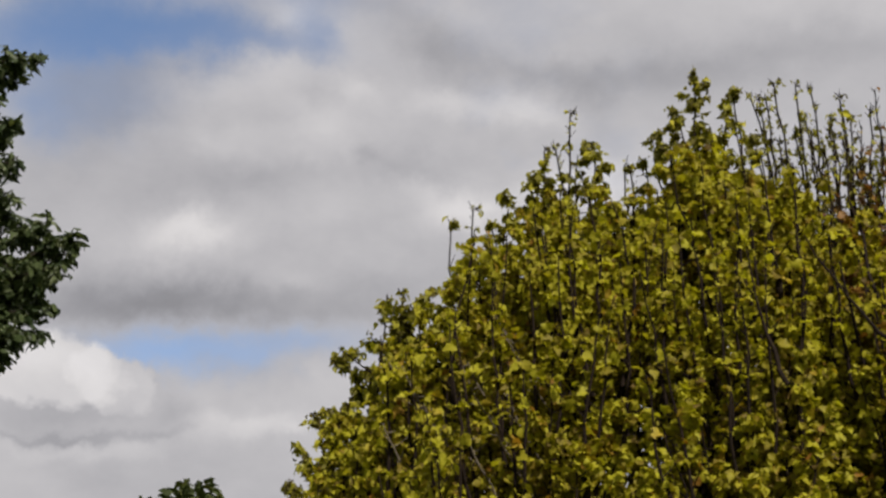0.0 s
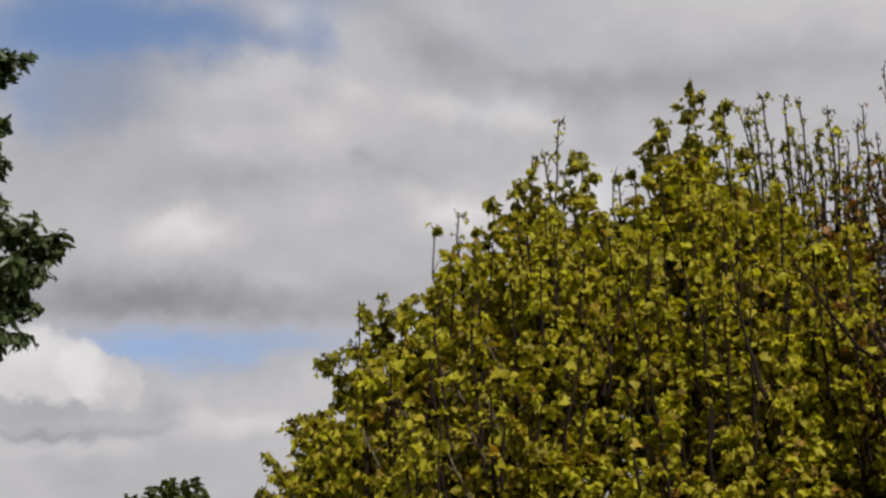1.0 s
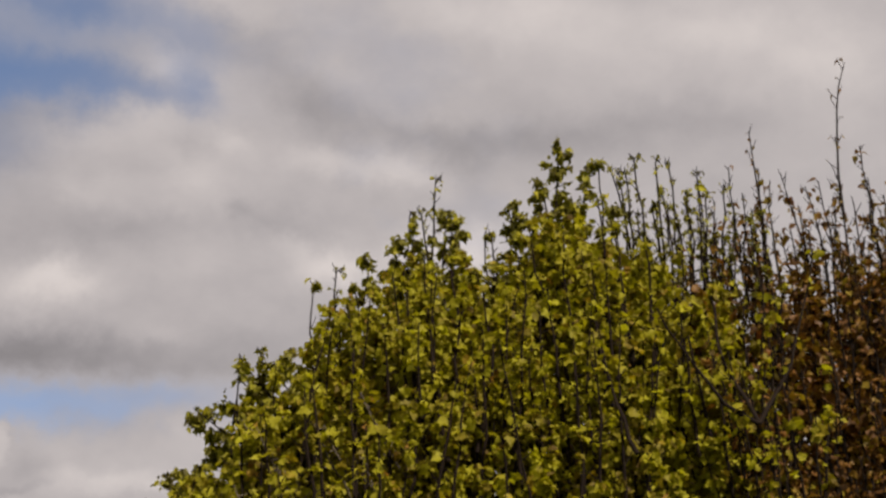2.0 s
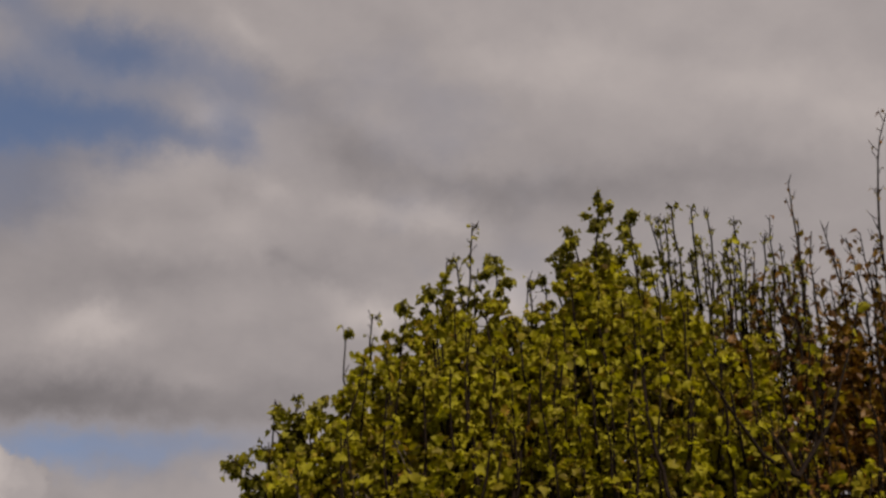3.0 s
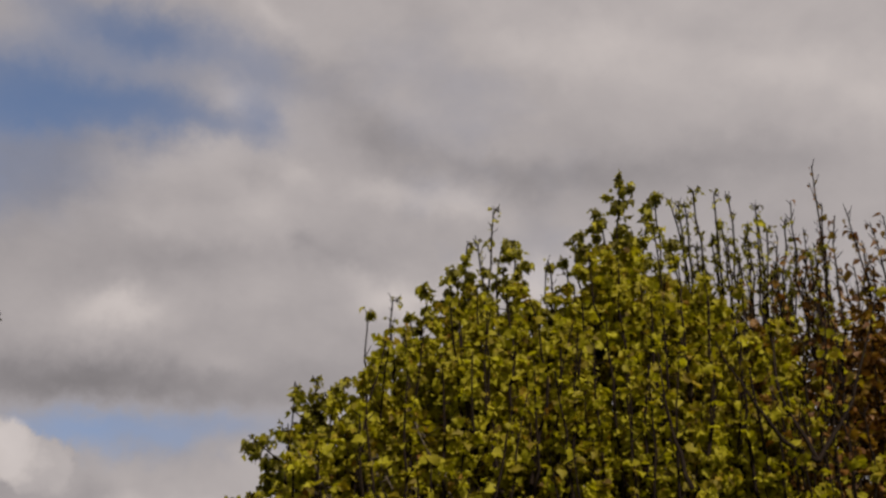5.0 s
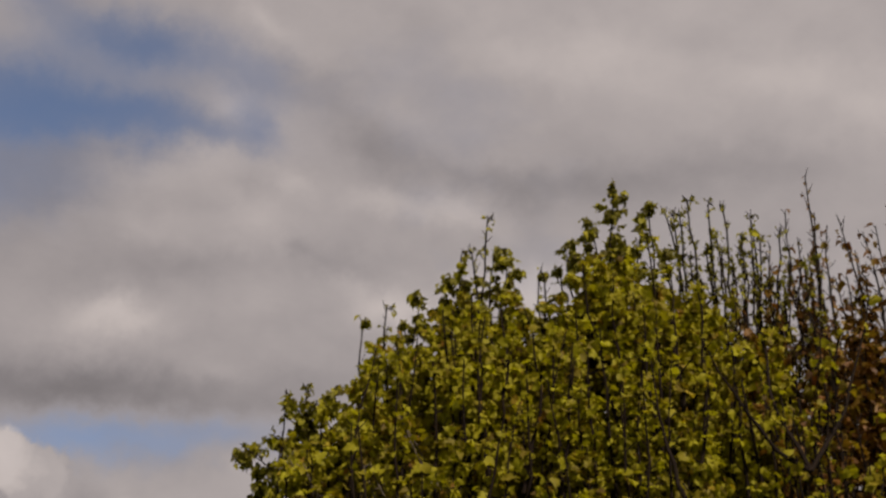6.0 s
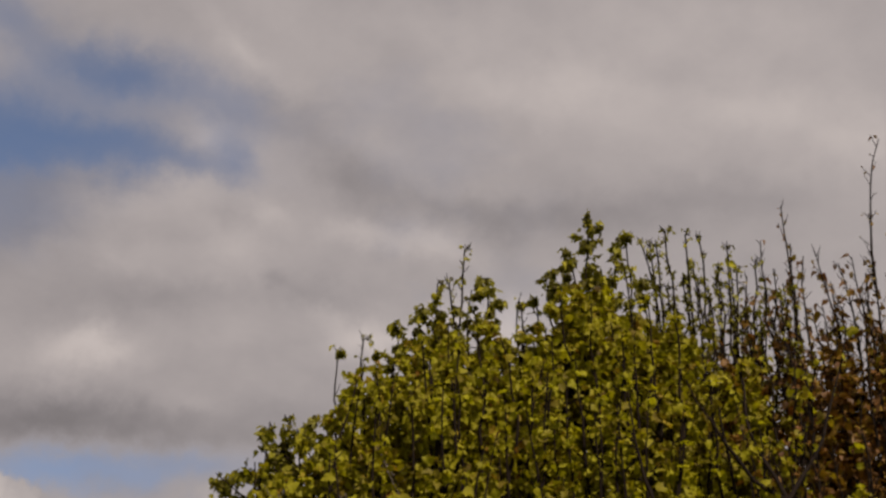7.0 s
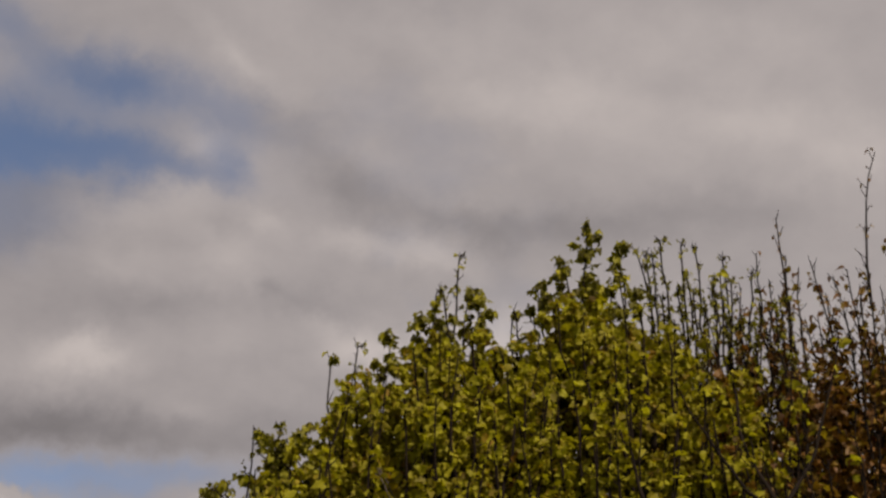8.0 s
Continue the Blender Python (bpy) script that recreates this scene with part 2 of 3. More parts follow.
LEAF_COPPER = leaf_material("copper_leaf", [(0.0, (0.040, 0.022, 0.008)), (0.28, (0.13, 0.058, 0.014)), (0.5, (0.20, 0.090, 0.016)),
                                            (0.74, (0.22, 0.135, 0.018)), (0.9, (0.26, 0.20, 0.019)), (1.0, (0.22, 0.065, 0.015))], (0.17, 0.075, 0.014), 0.30)
LEAF_DARK = leaf_material("dark_leaf", [(0.0, (0.02, 0.032, 0.012)), (0.5, (0.045, 0.06, 0.022)), (0.8, (0.09, 0.11, 0.045)), (1.0, (0.16, 0.18, 0.09))], (0.04, 0.055, 0.02), 0.2, 0.35)
LEAF_FAR = leaf_material("far_leaf", [(0.0, (0.025, 0.035, 0.010)), (0.6, (0.045, 0.06, 0.014)), (1.0, (0.08, 0.09, 0.02))], (0.05, 0.06, 0.015), 0.15, 0.7)
BARK_MAPLE = bark_material("maple_bark", (0.035, 0.026, 0.018), (0.13, 0.10, 0.07))
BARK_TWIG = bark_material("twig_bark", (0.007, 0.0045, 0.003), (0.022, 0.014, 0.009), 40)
BARK_PALE = bark_material("pale_twig", (0.07, 0.055, 0.04), (0.22, 0.18, 0.13), 40)
BARK_DARK = bark_material("dark_bark", (0.02, 0.017, 0.013), (0.08, 0.065, 0.05))
GRASS = grass_material()

# ---------- mesh helpers ----------
rng = np.random.default_rng(7)


class Geo:
    """Collects tubes and leaf blades, then makes one mesh of them."""

    def __init__(self):
        self.v, self.f, self.n = [], [], 0

    def add(self, verts, faces):
        self.v.append(np.asarray(verts, float))
        self.f.append(np.asarray(faces) + self.n)
        self.n += len(verts)

    def join(self, other, at):
        """Takes over another collection, moved by at."""
        self.v.extend(v + at for v in other.v)
        self.f.extend(f + self.n for f in other.f)
        self.n += other.n

    def tube(self, pts, radii, sides=6):
        pts = np.asarray(pts, float)
        along = np.gradient(pts, axis=0)
        along /= np.linalg.norm(along, axis=1)[:, None] + 1e-9
        ref = np.array([0.31, 0.95, 0.05])
        a = np.cross(along, ref)
        a /= np.linalg.norm(a, axis=1)[:, None] + 1e-9
        b = np.cross(along, a)
        ang = np.arange(sides) * 2 * np.pi / sides
        ring = a[:, None] * np.cos(ang)[None, :, None] + b[:, None] * np.sin(ang)[None, :, None]
        i = np.arange(len(pts) - 1)[:, None] * sides
        j = np.arange(sides)[None]
        k = (j + 1) % sides
        self.add((pts[:, None] + ring * np.asarray(radii)[:, None, None]).reshape(-1, 3),
                 np.stack([i + j, i + k, i + sides + k, i + sides + j], 2).reshape(-1, 4))

    def mesh(self, name, mat, smooth=True):
        me = bpy.data.meshes.new(name)
        me.vertices.add(self.n)
        me.vertices.foreach_set("co", np.concatenate(self.v).astype(np.float32).ravel())
        sizes = np.concatenate([np.full(len(f), f.shape[1]) for f in self.f])
        me.loops.add(int(sizes.sum()))
        me.loops.foreach_set("vertex_index", np.concatenate([f.ravel() for f in self.f]).astype(np.int32))
        me.polygons.add(len(sizes))
        me.polygons.foreach_set("loop_start", (np.cumsum(sizes) - sizes).astype(np.int32))
        me.materials.append(mat)
        me.polygons.foreach_set("use_smooth", [smooth] * len(sizes))
        me.update(calc_edges=True)
        return me


def blade(outline, fold):
    """A leaf blade with its base at the origin, its tip at y = 1: a fan over half outlines, folded along the midrib."""
    right = [(x, y) for x, y in outline]
    pts = [(0, 0)] + right + [(0, 1)] + [(-x, y) for x, y in reversed(right)]
    v = [(x, y, fold * abs(x) - 0.38 * y * y) for x, y in pts] + [(0, 0.45, -0.04)]
    c, n = len(pts), len(pts)
    return np.array(v), np.array([(c, (i + 1) % n, i) for i in range(n)])


MAPLE_BLADE = blade([(0.28, -0.03), (0.43, 0.20), (0.50, 0.45), (0.33, 0.62), (0.20, 0.85)], 0.34)
INNER_BLADE = blade([(0.34, 0.06), (0.46, 0.42), (0.30, 0.72)], 0.34)
HANG_BLADE = blade([(0.20, 0.02), (0.33, 0.25), (0.33, 0.52), (0.17, 0.78)], 0.75)
LONG_BLADE = blade([(0.10, 0.10), (0.19, 0.35), (0.17, 0.65), (0.08, 0.88)], 0.4)
CLUMP_BLADE = blade([(0.35, 0.05), (0.5, 0.35), (0.3, 0.6), (0.35, 0.8)], 0.3)


def add_leaves(geo, tpl, spots, tilt=0.5):
    """Many blades at once; spots: place, axis, size."""
    v, f = tpl
    at = np.array([p for p, _, _ in spots])
    y = np.array([a for _, a, _ in spots])
    y /= np.linalg.norm(y, axis=1)[:, None]
    up = np.array([0, 0, 1.0]) + rng.normal(0, tilt, (len(spots), 3))
    z = up - y * (up * y).sum(1)[:, None]
    z /= np.linalg.norm(z, axis=1)[:, None] + 1e-9
    x = np.cross(y, z)
    size = np.array([k for _, _, k in spots])[:, None, None]
    axes = np.stack([x, y, z], 1) * size
    crumpled = v[None] + rng.normal(0, 0.075, (len(spots), len(v), 3)) * np.array([1, 0.8, 1.3])
    verts = at[:, None] + np.einsum("nvk,nkj->nvj", crumpled, axes)
    geo.add(verts.reshape(-1, 3), (f[None] + (np.arange(len(spots)) * len(v))[:, None, None]).reshape(-1, 3))


def leaf_basis(axis, tilt):
    """Rotation whose y runs along the leaf and whose z is its upper face."""
    y = axis / np.linalg.norm(axis)
    up = np.array([0, 0, 1.0]) + rng.normal(0, tilt, 3)
    z = up - y * up.dot(y)
    z /= np.linalg.norm(z) + 1e-9
    return np.stack([np.cross(y, z), y, z], 1)


def part(name, mesh, parent, at=None, label=""):
    ob = new(name, mesh)
    ob.parent = parent
    if at is not None:
        ob.location = at
    return tagged(ob, label=label)


def curve(a, b, c, n):
    t = np.linspace(0, 1, n)[:, None]
    return (1 - t) ** 2 * a + 2 * t * (1 - t) * b + t ** 2 * c


swaying = []  # part, place, how far it gives, phase


def shoot(tree, foot, base, tip, style, thick=0.013, name="branch", loose_leaves=0, into=None, bend=(0, 0, 0)):
    """One upright shoot with its side twigs and leaves. base and tip in world metres; it can swing about its base."""
    base, tip = np.array(base, float), np.array(tip, float)
    span = tip - base
    length = np.linalg.norm(span)
    bow = base + span * 0.5 + np.array([*rng.normal(0, 0.06, 2), -0.05]) * length + np.array(bend)
    pts = curve(base, bow, tip, 8) - base
    pts[1:-1] += rng.normal(0, 0.008, (6, 3)) * length
    curl = style.get("hook", 0.0)  # the soft tip nods over
    if curl:
        side = rng.uniform(-1.0, 1.0)
        pts = np.concatenate([pts, pts[-1:] + np.array([[0.5 * side, 0, 0.25], [1.0 * side, 0, -0.15]]) * curl])
    wood, green = Geo(), Geo()
    wood.tube(pts, np.linspace(thick, 0.0050, len(pts)), 6)
    leaf_spots = []
    twigs = int(style["twigs"] * length)
    for i in range(twigs):
        s = 0.06 + 0.93 * (i + rng.random()) / twigs
        at = np.array([np.interp(s, np.linspace(0, 1, len(pts)), pts[:, k]) for k in range(3)])
        phi = rng.random() * 2 * np.pi
        rise = style["rise"] + rng.normal(0, 0.25)
        way = np.array([math.cos(phi), math.sin(phi), rise])
        way /= np.linalg.norm(way)
        reach = style["reach"] * (1.15 - style.get("taper", 0.75) * s) * rng.uniform(0.5, 1.2)
        end = at + way * reach
        mid = at + way * reach * 0.5 + np.array([0, 0, -0.08 * reach])
        tp = curve(at, mid, end, 4)
        wood.tube(tp, np.linspace(0.0052, 0.0026, 4), 4)
        full = style["full"] * np.interp(s, [0, 0.6, 1], style["fade"])
        count = rng.poisson(style["leaves"] * full)
        for _ in range(count):
            q = rng.uniform(0.25, 1.0)
            p = at + (end - at) * q + rng.normal(0, 0.012, 3)
            az = rng.random() * 2 * np.pi
            axis = np.array([math.cos(az), math.sin(az), style["droop"] + rng.normal(0, 0.35)]) + way * 0.35
            leaf_spots.append((p, axis, style["size"] * rng.uniform(0.6, 1.25)))
    # buds and a few leaves at the very tip
    for k in range(rng.poisson(style["tip_leaves"])):
        az = rng.random() * 2 * np.pi
        leaf_spots.append((pts[-1] + rng.normal(0, 0.012 if curl else 0.03, 3) - np.array([0, 0, (0.03 if curl else 0.12) * rng.random()]),
                           np.array([math.cos(az), math.sin(az), rng.uniform(-1.6, 0.0)]), style["size"] * rng.uniform(0.5, 1.0)))
    at = base - foot
    if into is not None:  # deep inside or behind the crown: joined into one still part
        into[0].join(wood, at)
        if leaf_spots:
            add_leaves(into[1], style["blade"], [(p + at, a, k) for p, a, k in leaf_spots], 0.95)
        return None
    br = part(name, wood.mesh(name, style["bark"]), tree, at)
    loose = set(rng.choice(len(leaf_spots), min(loose_leaves, len(leaf_spots)), replace=False).tolist()) if loose_leaves else set()
    for i, (p, axis, size) in enumerate(leaf_spots):
        if i in loose:
            lf = new("leaf", style["leaf_mesh"])
            lf.parent = br
            m = Matrix(leaf_basis(axis, 0.5).tolist()).to_4x4()
            lf.matrix_basis = Matrix.Translation(p.tolist()) @ m @ Matrix.Scale(size, 4)
    rest = [q for i, q in enumerate(leaf_spots) if i not in loose]
    if rest:
        add_leaves(green, style["blade"], rest, 0.95)
        tagged(part("foliage", green.mesh("foliage", style["leaf"]), br), kind="stuff")
    swaying.append((br, Vector(at.tolist()), style.get("sway", 1.0), base[0]))
    return br


def inner_parts(tree, into, style):
    tagged(part("inner_growth", into[0].mesh("inner_growth", style["bark"]), tree), kind="stuff")
    tagged(part("inner_foliage", into[1].mesh("inner_foliage", style["leaf"]), tree), kind="stuff")


def leaf_mesh(tpl, mat):
    g = Geo()
    g.add(*tpl)
    return g.mesh("leaf", mat)


def trunk(tree, foot, fork, ends, r, bark):
    """Trunk from the ground to its fork, with root flare, and limbs rising to the given ends."""
    g = Geo()
    foot, fork = np.array(foot, float), np.array(fork, float)
    pts = curve(np.zeros(3), (fork - foot) * 0.5 + np.array([0.08, -0.05, 0]), fork - foot, 9)
    pts[0, 2] = -0.05
    flare = np.array([1.7, 1.25, 1.08, 1, 0.96, 0.93, 0.9, 0.88, 0.9])
    g.tube(pts, r * flare, 14)
    for e in ends:
        e = np.array(e, float)
        mid = fork + (e - fork) * np.array([0.62, 0.62, 0.38])
        q = curve(fork - foot - np.array([0, 0, 0.1]), mid - foot, e - foot, 10)
        q[2:-1] += rng.normal(0, 0.025, (7, 3))
        g.tube(q, np.linspace(r * 0.55, 0.016, 10), 8)
    return part("trunk", g.mesh("trunk", bark), tree)


def nearest_base(tip, length, ends, fork, lean):
    """Where a shoot of that length leaves the limbs: below its tip, drawn towards the limb nearest to it."""
    tip = np.array(tip, float)
    below = tip - np.array([0, 0, length * 0.92])
    e = min(ends, key=lambda p: np.linalg.norm(np.array(p) - below))
    way = np.array(e, float) - below
    return below + way * min(1.0, lean)


# ---------- ground ----------
def ground():
    me = bpy.data.meshes.new("ground")
    bm = bmesh.new()
    bmesh.ops.create_grid(bm, x_segments=60, y_segments=60, size=2500)
    for v in bm.verts:
        far = max(0.0, v.co.length - 120)
        v.co.z = min(far * 0.004, 5) * noise.noise(v.co * 0.002)
    bm.to_mesh(me)
    bm.free()
    me.materials.append(GRASS)
    tagged(new("ground", me), "mown green grass reaching to the horizon", "ground", kind="structure")


ground()

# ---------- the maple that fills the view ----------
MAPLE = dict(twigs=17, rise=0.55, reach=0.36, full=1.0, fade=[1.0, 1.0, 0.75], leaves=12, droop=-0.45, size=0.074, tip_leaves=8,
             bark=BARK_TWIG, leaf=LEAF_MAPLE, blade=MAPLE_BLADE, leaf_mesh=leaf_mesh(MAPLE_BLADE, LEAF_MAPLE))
MAPLE_FILL = dict(MAPLE, blade=INNER_BLADE, size=0.060, leaves=17)
MAPLE_CURL = dict(MAPLE_FILL, blade=HANG_BLADE, size=0.074, droop=-1.0)
MAPLE_THIN = dict(MAPLE, blade=HANG_BLADE, leaf_mesh=leaf_mesh(HANG_BLADE, LEAF_TOP), reach=0.15, rise=1.5, fade=[1.0, 0.36, 0.14], tip_leaves=1.8, size=0.048, leaves=5, droop=-1.1, sway=0.5, leaf=LEAF_TOP, hook=0.05)
MAPLE_STEM = dict(MAPLE, twigs=8, reach=0.20, rise=1.0, leaves=2.0, tip_leaves=3)
MAPLE_BOUGH = dict(MAPLE_STEM, twigs=5, leaves=1.5, tip_leaves=1)
MAPLE_PALE = dict(MAPLE_STEM, bark=BARK_PALE, twigs=12, reach=0.2, leaves=1.2, rise=0.5)
MAPLE_TOP = dict(MAPLE, blade=HANG_BLADE, leaf_mesh=leaf_mesh(HANG_BLADE, LEAF_TOP), leaf=LEAF_TOP, reach=0.25, taper=0.62, fade=[1.0, 1.0, 1.0], tip_leaves=12, leaves=14, size=0.074, droop=-1.0, sway=1.9)
MAPLE_FLANK = dict(MAPLE_CURL, leaves=10, size=0.07, droop=-0.8, reach=0.32)
MAPLE_SPRIG = dict(MAPLE_TOP, twigs=10, fade=[1.0, 0.6, 0.4], leaves=7, tip_leaves=6)
MAPLE_NOD = dict(MAPLE_THIN, twigs=5, fade=[0.6, 0.1, 0.0], tip_leaves=14, size=0.085, sway=1.6)
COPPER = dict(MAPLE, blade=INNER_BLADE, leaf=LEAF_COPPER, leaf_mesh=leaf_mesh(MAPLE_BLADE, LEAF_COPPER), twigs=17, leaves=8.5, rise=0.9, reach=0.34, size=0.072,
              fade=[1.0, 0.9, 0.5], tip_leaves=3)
COPPER_THIN = dict(COPPER, blade=HANG_BLADE, droop=-0.9, reach=0.24, rise=1.5, fade=[1.0, 0.36, 0.08], tip_leaves=0.8, leaves=4, sway=0.5)
COPPER_BARE = dict(COPPER_THIN, twigs=9, reach=0.30, rise=1.7, fade=[0.9, 0.4, 0.4], tip_leaves=0.6, leaves=2.0, size=0.042)


def deeper(x, z, by):
    """The tip (x, z) given for y = 10, moved along the line to the viewer's place."""
    k = 1 + by / 10
    return x * k, 10 * k, EYE_Z + (z - EYE_Z) * k


def crown_top(x):
    """Height of the maple's and its neighbour's leafy outline, west to east."""
    return float(np.interp(x, [-1.35, -1.1, -0.8, -0.4, 0.05, 0.6, 1.2, 1.5, 1.9, 2.3, 2.9, 3.5, 4.5, 5.5, 7.0, 8.5],
                           [3.4, 4.18, 4.76, 5.36, 5.82, 6.36, 6.66, 6.42, 6.92, 7.10, 6.70, 6.42, 6.58, 6.75, 6.4, 5.0]))


def crown_points(count, x0, x1, y_mid, depth, low, west=0.15, east=0.15):
    """Points over the front, flanks and back of a crown between two eastings."""
    out = []
    for i in range(count):
        x = x0 + (x1 - x0) * ((i + rng.random()) / count) ** 0.84
        top = crown_top(x)
        z = rng.uniform(low, top - 0.03)
        h = min(1.0, (top - z) / 2.6)
        side = -1 if rng.random() < 0.72 else 1
        edge = min(1.0, (x - x0) / 1.2 + west, (x1 - x) / 1.2 + east)
        y = y_mid + side * depth * math.sqrt(h) * edge * rng.uniform(0.15, 1.05)
        out.append((x, y, z))
    return out


def maple():
    foot = np.array((2.4, 10.6, 0.0))
    tree = tagged(new("maple_tree"), "broad maple with yellow-green autumn leaves and upright shoots, on grass", "tree")
    tree.location = foot
    fork = (2.35, 10.5, 1.9)
    ends = [(-0.9, 9.9, 3.3), (-0.2, 9.5, 3.9), (0.6, 9.0, 3.6), (0.5, 10.4, 4.7), (1.3, 9.2, 4.3), (1.4, 10.2, 5.3), (2.1, 8.9, 3.7),
            (2.2, 10.0, 5.6), (2.7, 9.2, 4.8), (3.1, 10.3, 5.5), (3.4, 9.1, 3.9), (3.8, 9.9, 4.9), (1.0, 11.7, 4.5), (2.6, 12.0, 4.8), (-0.2, 11.2, 3.8)]
    trunk(tree, foot, fork, ends, 0.17, BARK_MAPLE)
    nodding = [(0.05, 6.30), (0.40, 6.30), (-0.52, 5.60), (1.60, 6.85), (1.78, 6.90), (2.62, 7.62), (0.90, 7.0)]
    leafy = [(0.57, 6.54), (0.73, 6.70), (0.87, 6.84), (1.30, 7.07), (1.20, 6.96), (1.72, 6.65), (1.46, 6.46), (1.85, 7.12),
             (2.00, 7.04), (2.10, 7.41), (2.29, 7.74), (2.60, 7.59), (2.74, 7.18), (-0.47, 5.54), (-0.62, 5.24), (-0.85, 5.09),
             (-1.09, 4.59), (-0.88, 4.61), (-1.16, 4.29)]
    bare = [(0.26, 6.42), (1.14, 7.37), (1.00, 7.01), (1.64, 6.82), (2.99, 7.68), (3.18, 7.65), (3.31, 7.62), (3.56, 7.53), (3.45, 7.30),
            (3.63, 7.30), (3.81, 7.38), (-0.35, 5.64)]
    for x, z in leafy:
        tip = deeper(x, z, rng.uniform(-0.25, 0.25))
        base = nearest_base(tip, 1.5, ends, fork, 0.35) if x > -0.3 else (tip[0] + 0.65, tip[1] + 0.1, tip[2] - 0.85)
        shoot(tree, foot, base, tip, MAPLE_TOP, 0.016, loose_leaves=10)
    for x, z in nodding:
        tip = deeper(x, z, rng.uniform(-0.2, 0.2))
        shoot(tree, foot, (tip[0] + rng.uniform(-0.05, 0.15), tip[1], tip[2] - 1.0), tip, MAPLE_NOD, 0.010, loose_leaves=5)
    for x, z in bare:
        tip = deeper(x, z, rng.uniform(-0.25, 0.25))
        shoot(tree, foot, nearest_base(tip, 1.6, ends, fork, 0.3), tip, MAPLE_THIN, 0.014, loose_leaves=5)
    # a thicket of bare twigs above the eastern shoulder
    for k in range(28):
        x = 2.75 + 1.4 * (k + rng.random()) / 28
        tip = deeper(x, crown_top(x) + rng.uniform(0.15, 0.85), rng.uniform(-0.3, 0.5))
        shoot(tree, foot, nearest_base(tip, 1.4, ends, fork, 0.2), tip, MAPLE_THIN, 0.012)
    # long thin stems that stand clear in front of the leaves
    for k in range(76):
        x = -0.6 + 4.5 * (k + rng.random()) / 76
        z = crown_top(x) - rng.uniform(0.2, 2.2)
        p = (x, 10.0 - 1.85 * math.sqrt(min(1.0, (crown_top(x) - z + 0.3) / 2.6)), z)
        shoot(tree, foot, nearest_base(p, 1.5, ends, fork, 0.3), p, MAPLE_STEM, rng.uniform(0.013, 0.020))
    # ragged hanging sprays along the western rim
    for k in range(14):
        x = -1.28 + 1.5 * (k + rng.random()) / 14
        tip = deeper(x, crown_top(x) + rng.uniform(-0.22, 0.12), rng.uniform(-0.3, 0.4))
        shoot(tree, foot, (tip[0] + 0.5, tip[1] + 0.1, tip[2] - 0.8), tip, MAPLE_TOP, 0.011)
    # sprigs that stick out below, over the western rim
    for x, z in ((-0.87, 5.15), (-0.65, 4.89), (-0.54, 5.40)):
        tip = deeper(x, z, 0.0)
        shoot(tree, foot, (tip[0] + 0.75, tip[1] + 0.1, tip[2] - 0.45), tip, MAPLE_SPRIG, 0.009, loose_leaves=6)
    # crooked pale twigs on the western flank, and two forking boughs in front
    for k in range(12):
        x, z = rng.uniform(-0.5, 0.5), rng.uniform(4.0, 5.1)
        y = 10.0 - 1.6 * math.sqrt(min(1.0, max(0.05, crown_top(x) - z) / 2.6))
        shoot(tree, foot, (x + 0.35, y + 0.25, z - 0.55), (x, y, z), MAPLE_PALE, 0.009)
    for base, tip, bend in (((3.2, 8.25, 4.51), (3.18, 8.9, 6.75), (-0.26, 0, -0.30)), ((3.2, 8.25, 4.51), (2.6, 8.4, 5.45), (-0.05, 0, -0.12)),
                            ((3.2, 8.25, 4.51), (4.0, 8.7, 6.11), (0.16, 0, -0.15)), ((2.3, 8.2, 4.26), (2.17, 8.4, 5.34), (-0.05, 0, -0.1))):
        shoot(tree, foot, base, tip, MAPLE_BOUGH, 0.019, bend=bend)
    inner = Geo(), Geo()
    for p in crown_points(440, -1.2, 3.6, 10.0, 1.7, 2.6, 0.15, 0.6) + crown_points(110, -0.6, 3.8, 10.6, 0.4, 3.8, 0.3, 0.6):
        length = rng.uniform(1.0, 1.7)
        shoot(tree, foot, nearest_base(p, length, ends, fork, 0.4), p, MAPLE_FLANK if p[0] < 0.0 else MAPLE_CURL if rng.random() < 0.3 + 0.4 * (p[2] > crown_top(p[0]) - 1.0) else MAPLE_FILL, rng.uniform(0.009, 0.014), into=inner if p[1] > 10.15 else None)
    inner_parts(tree, inner, MAPLE_FILL)


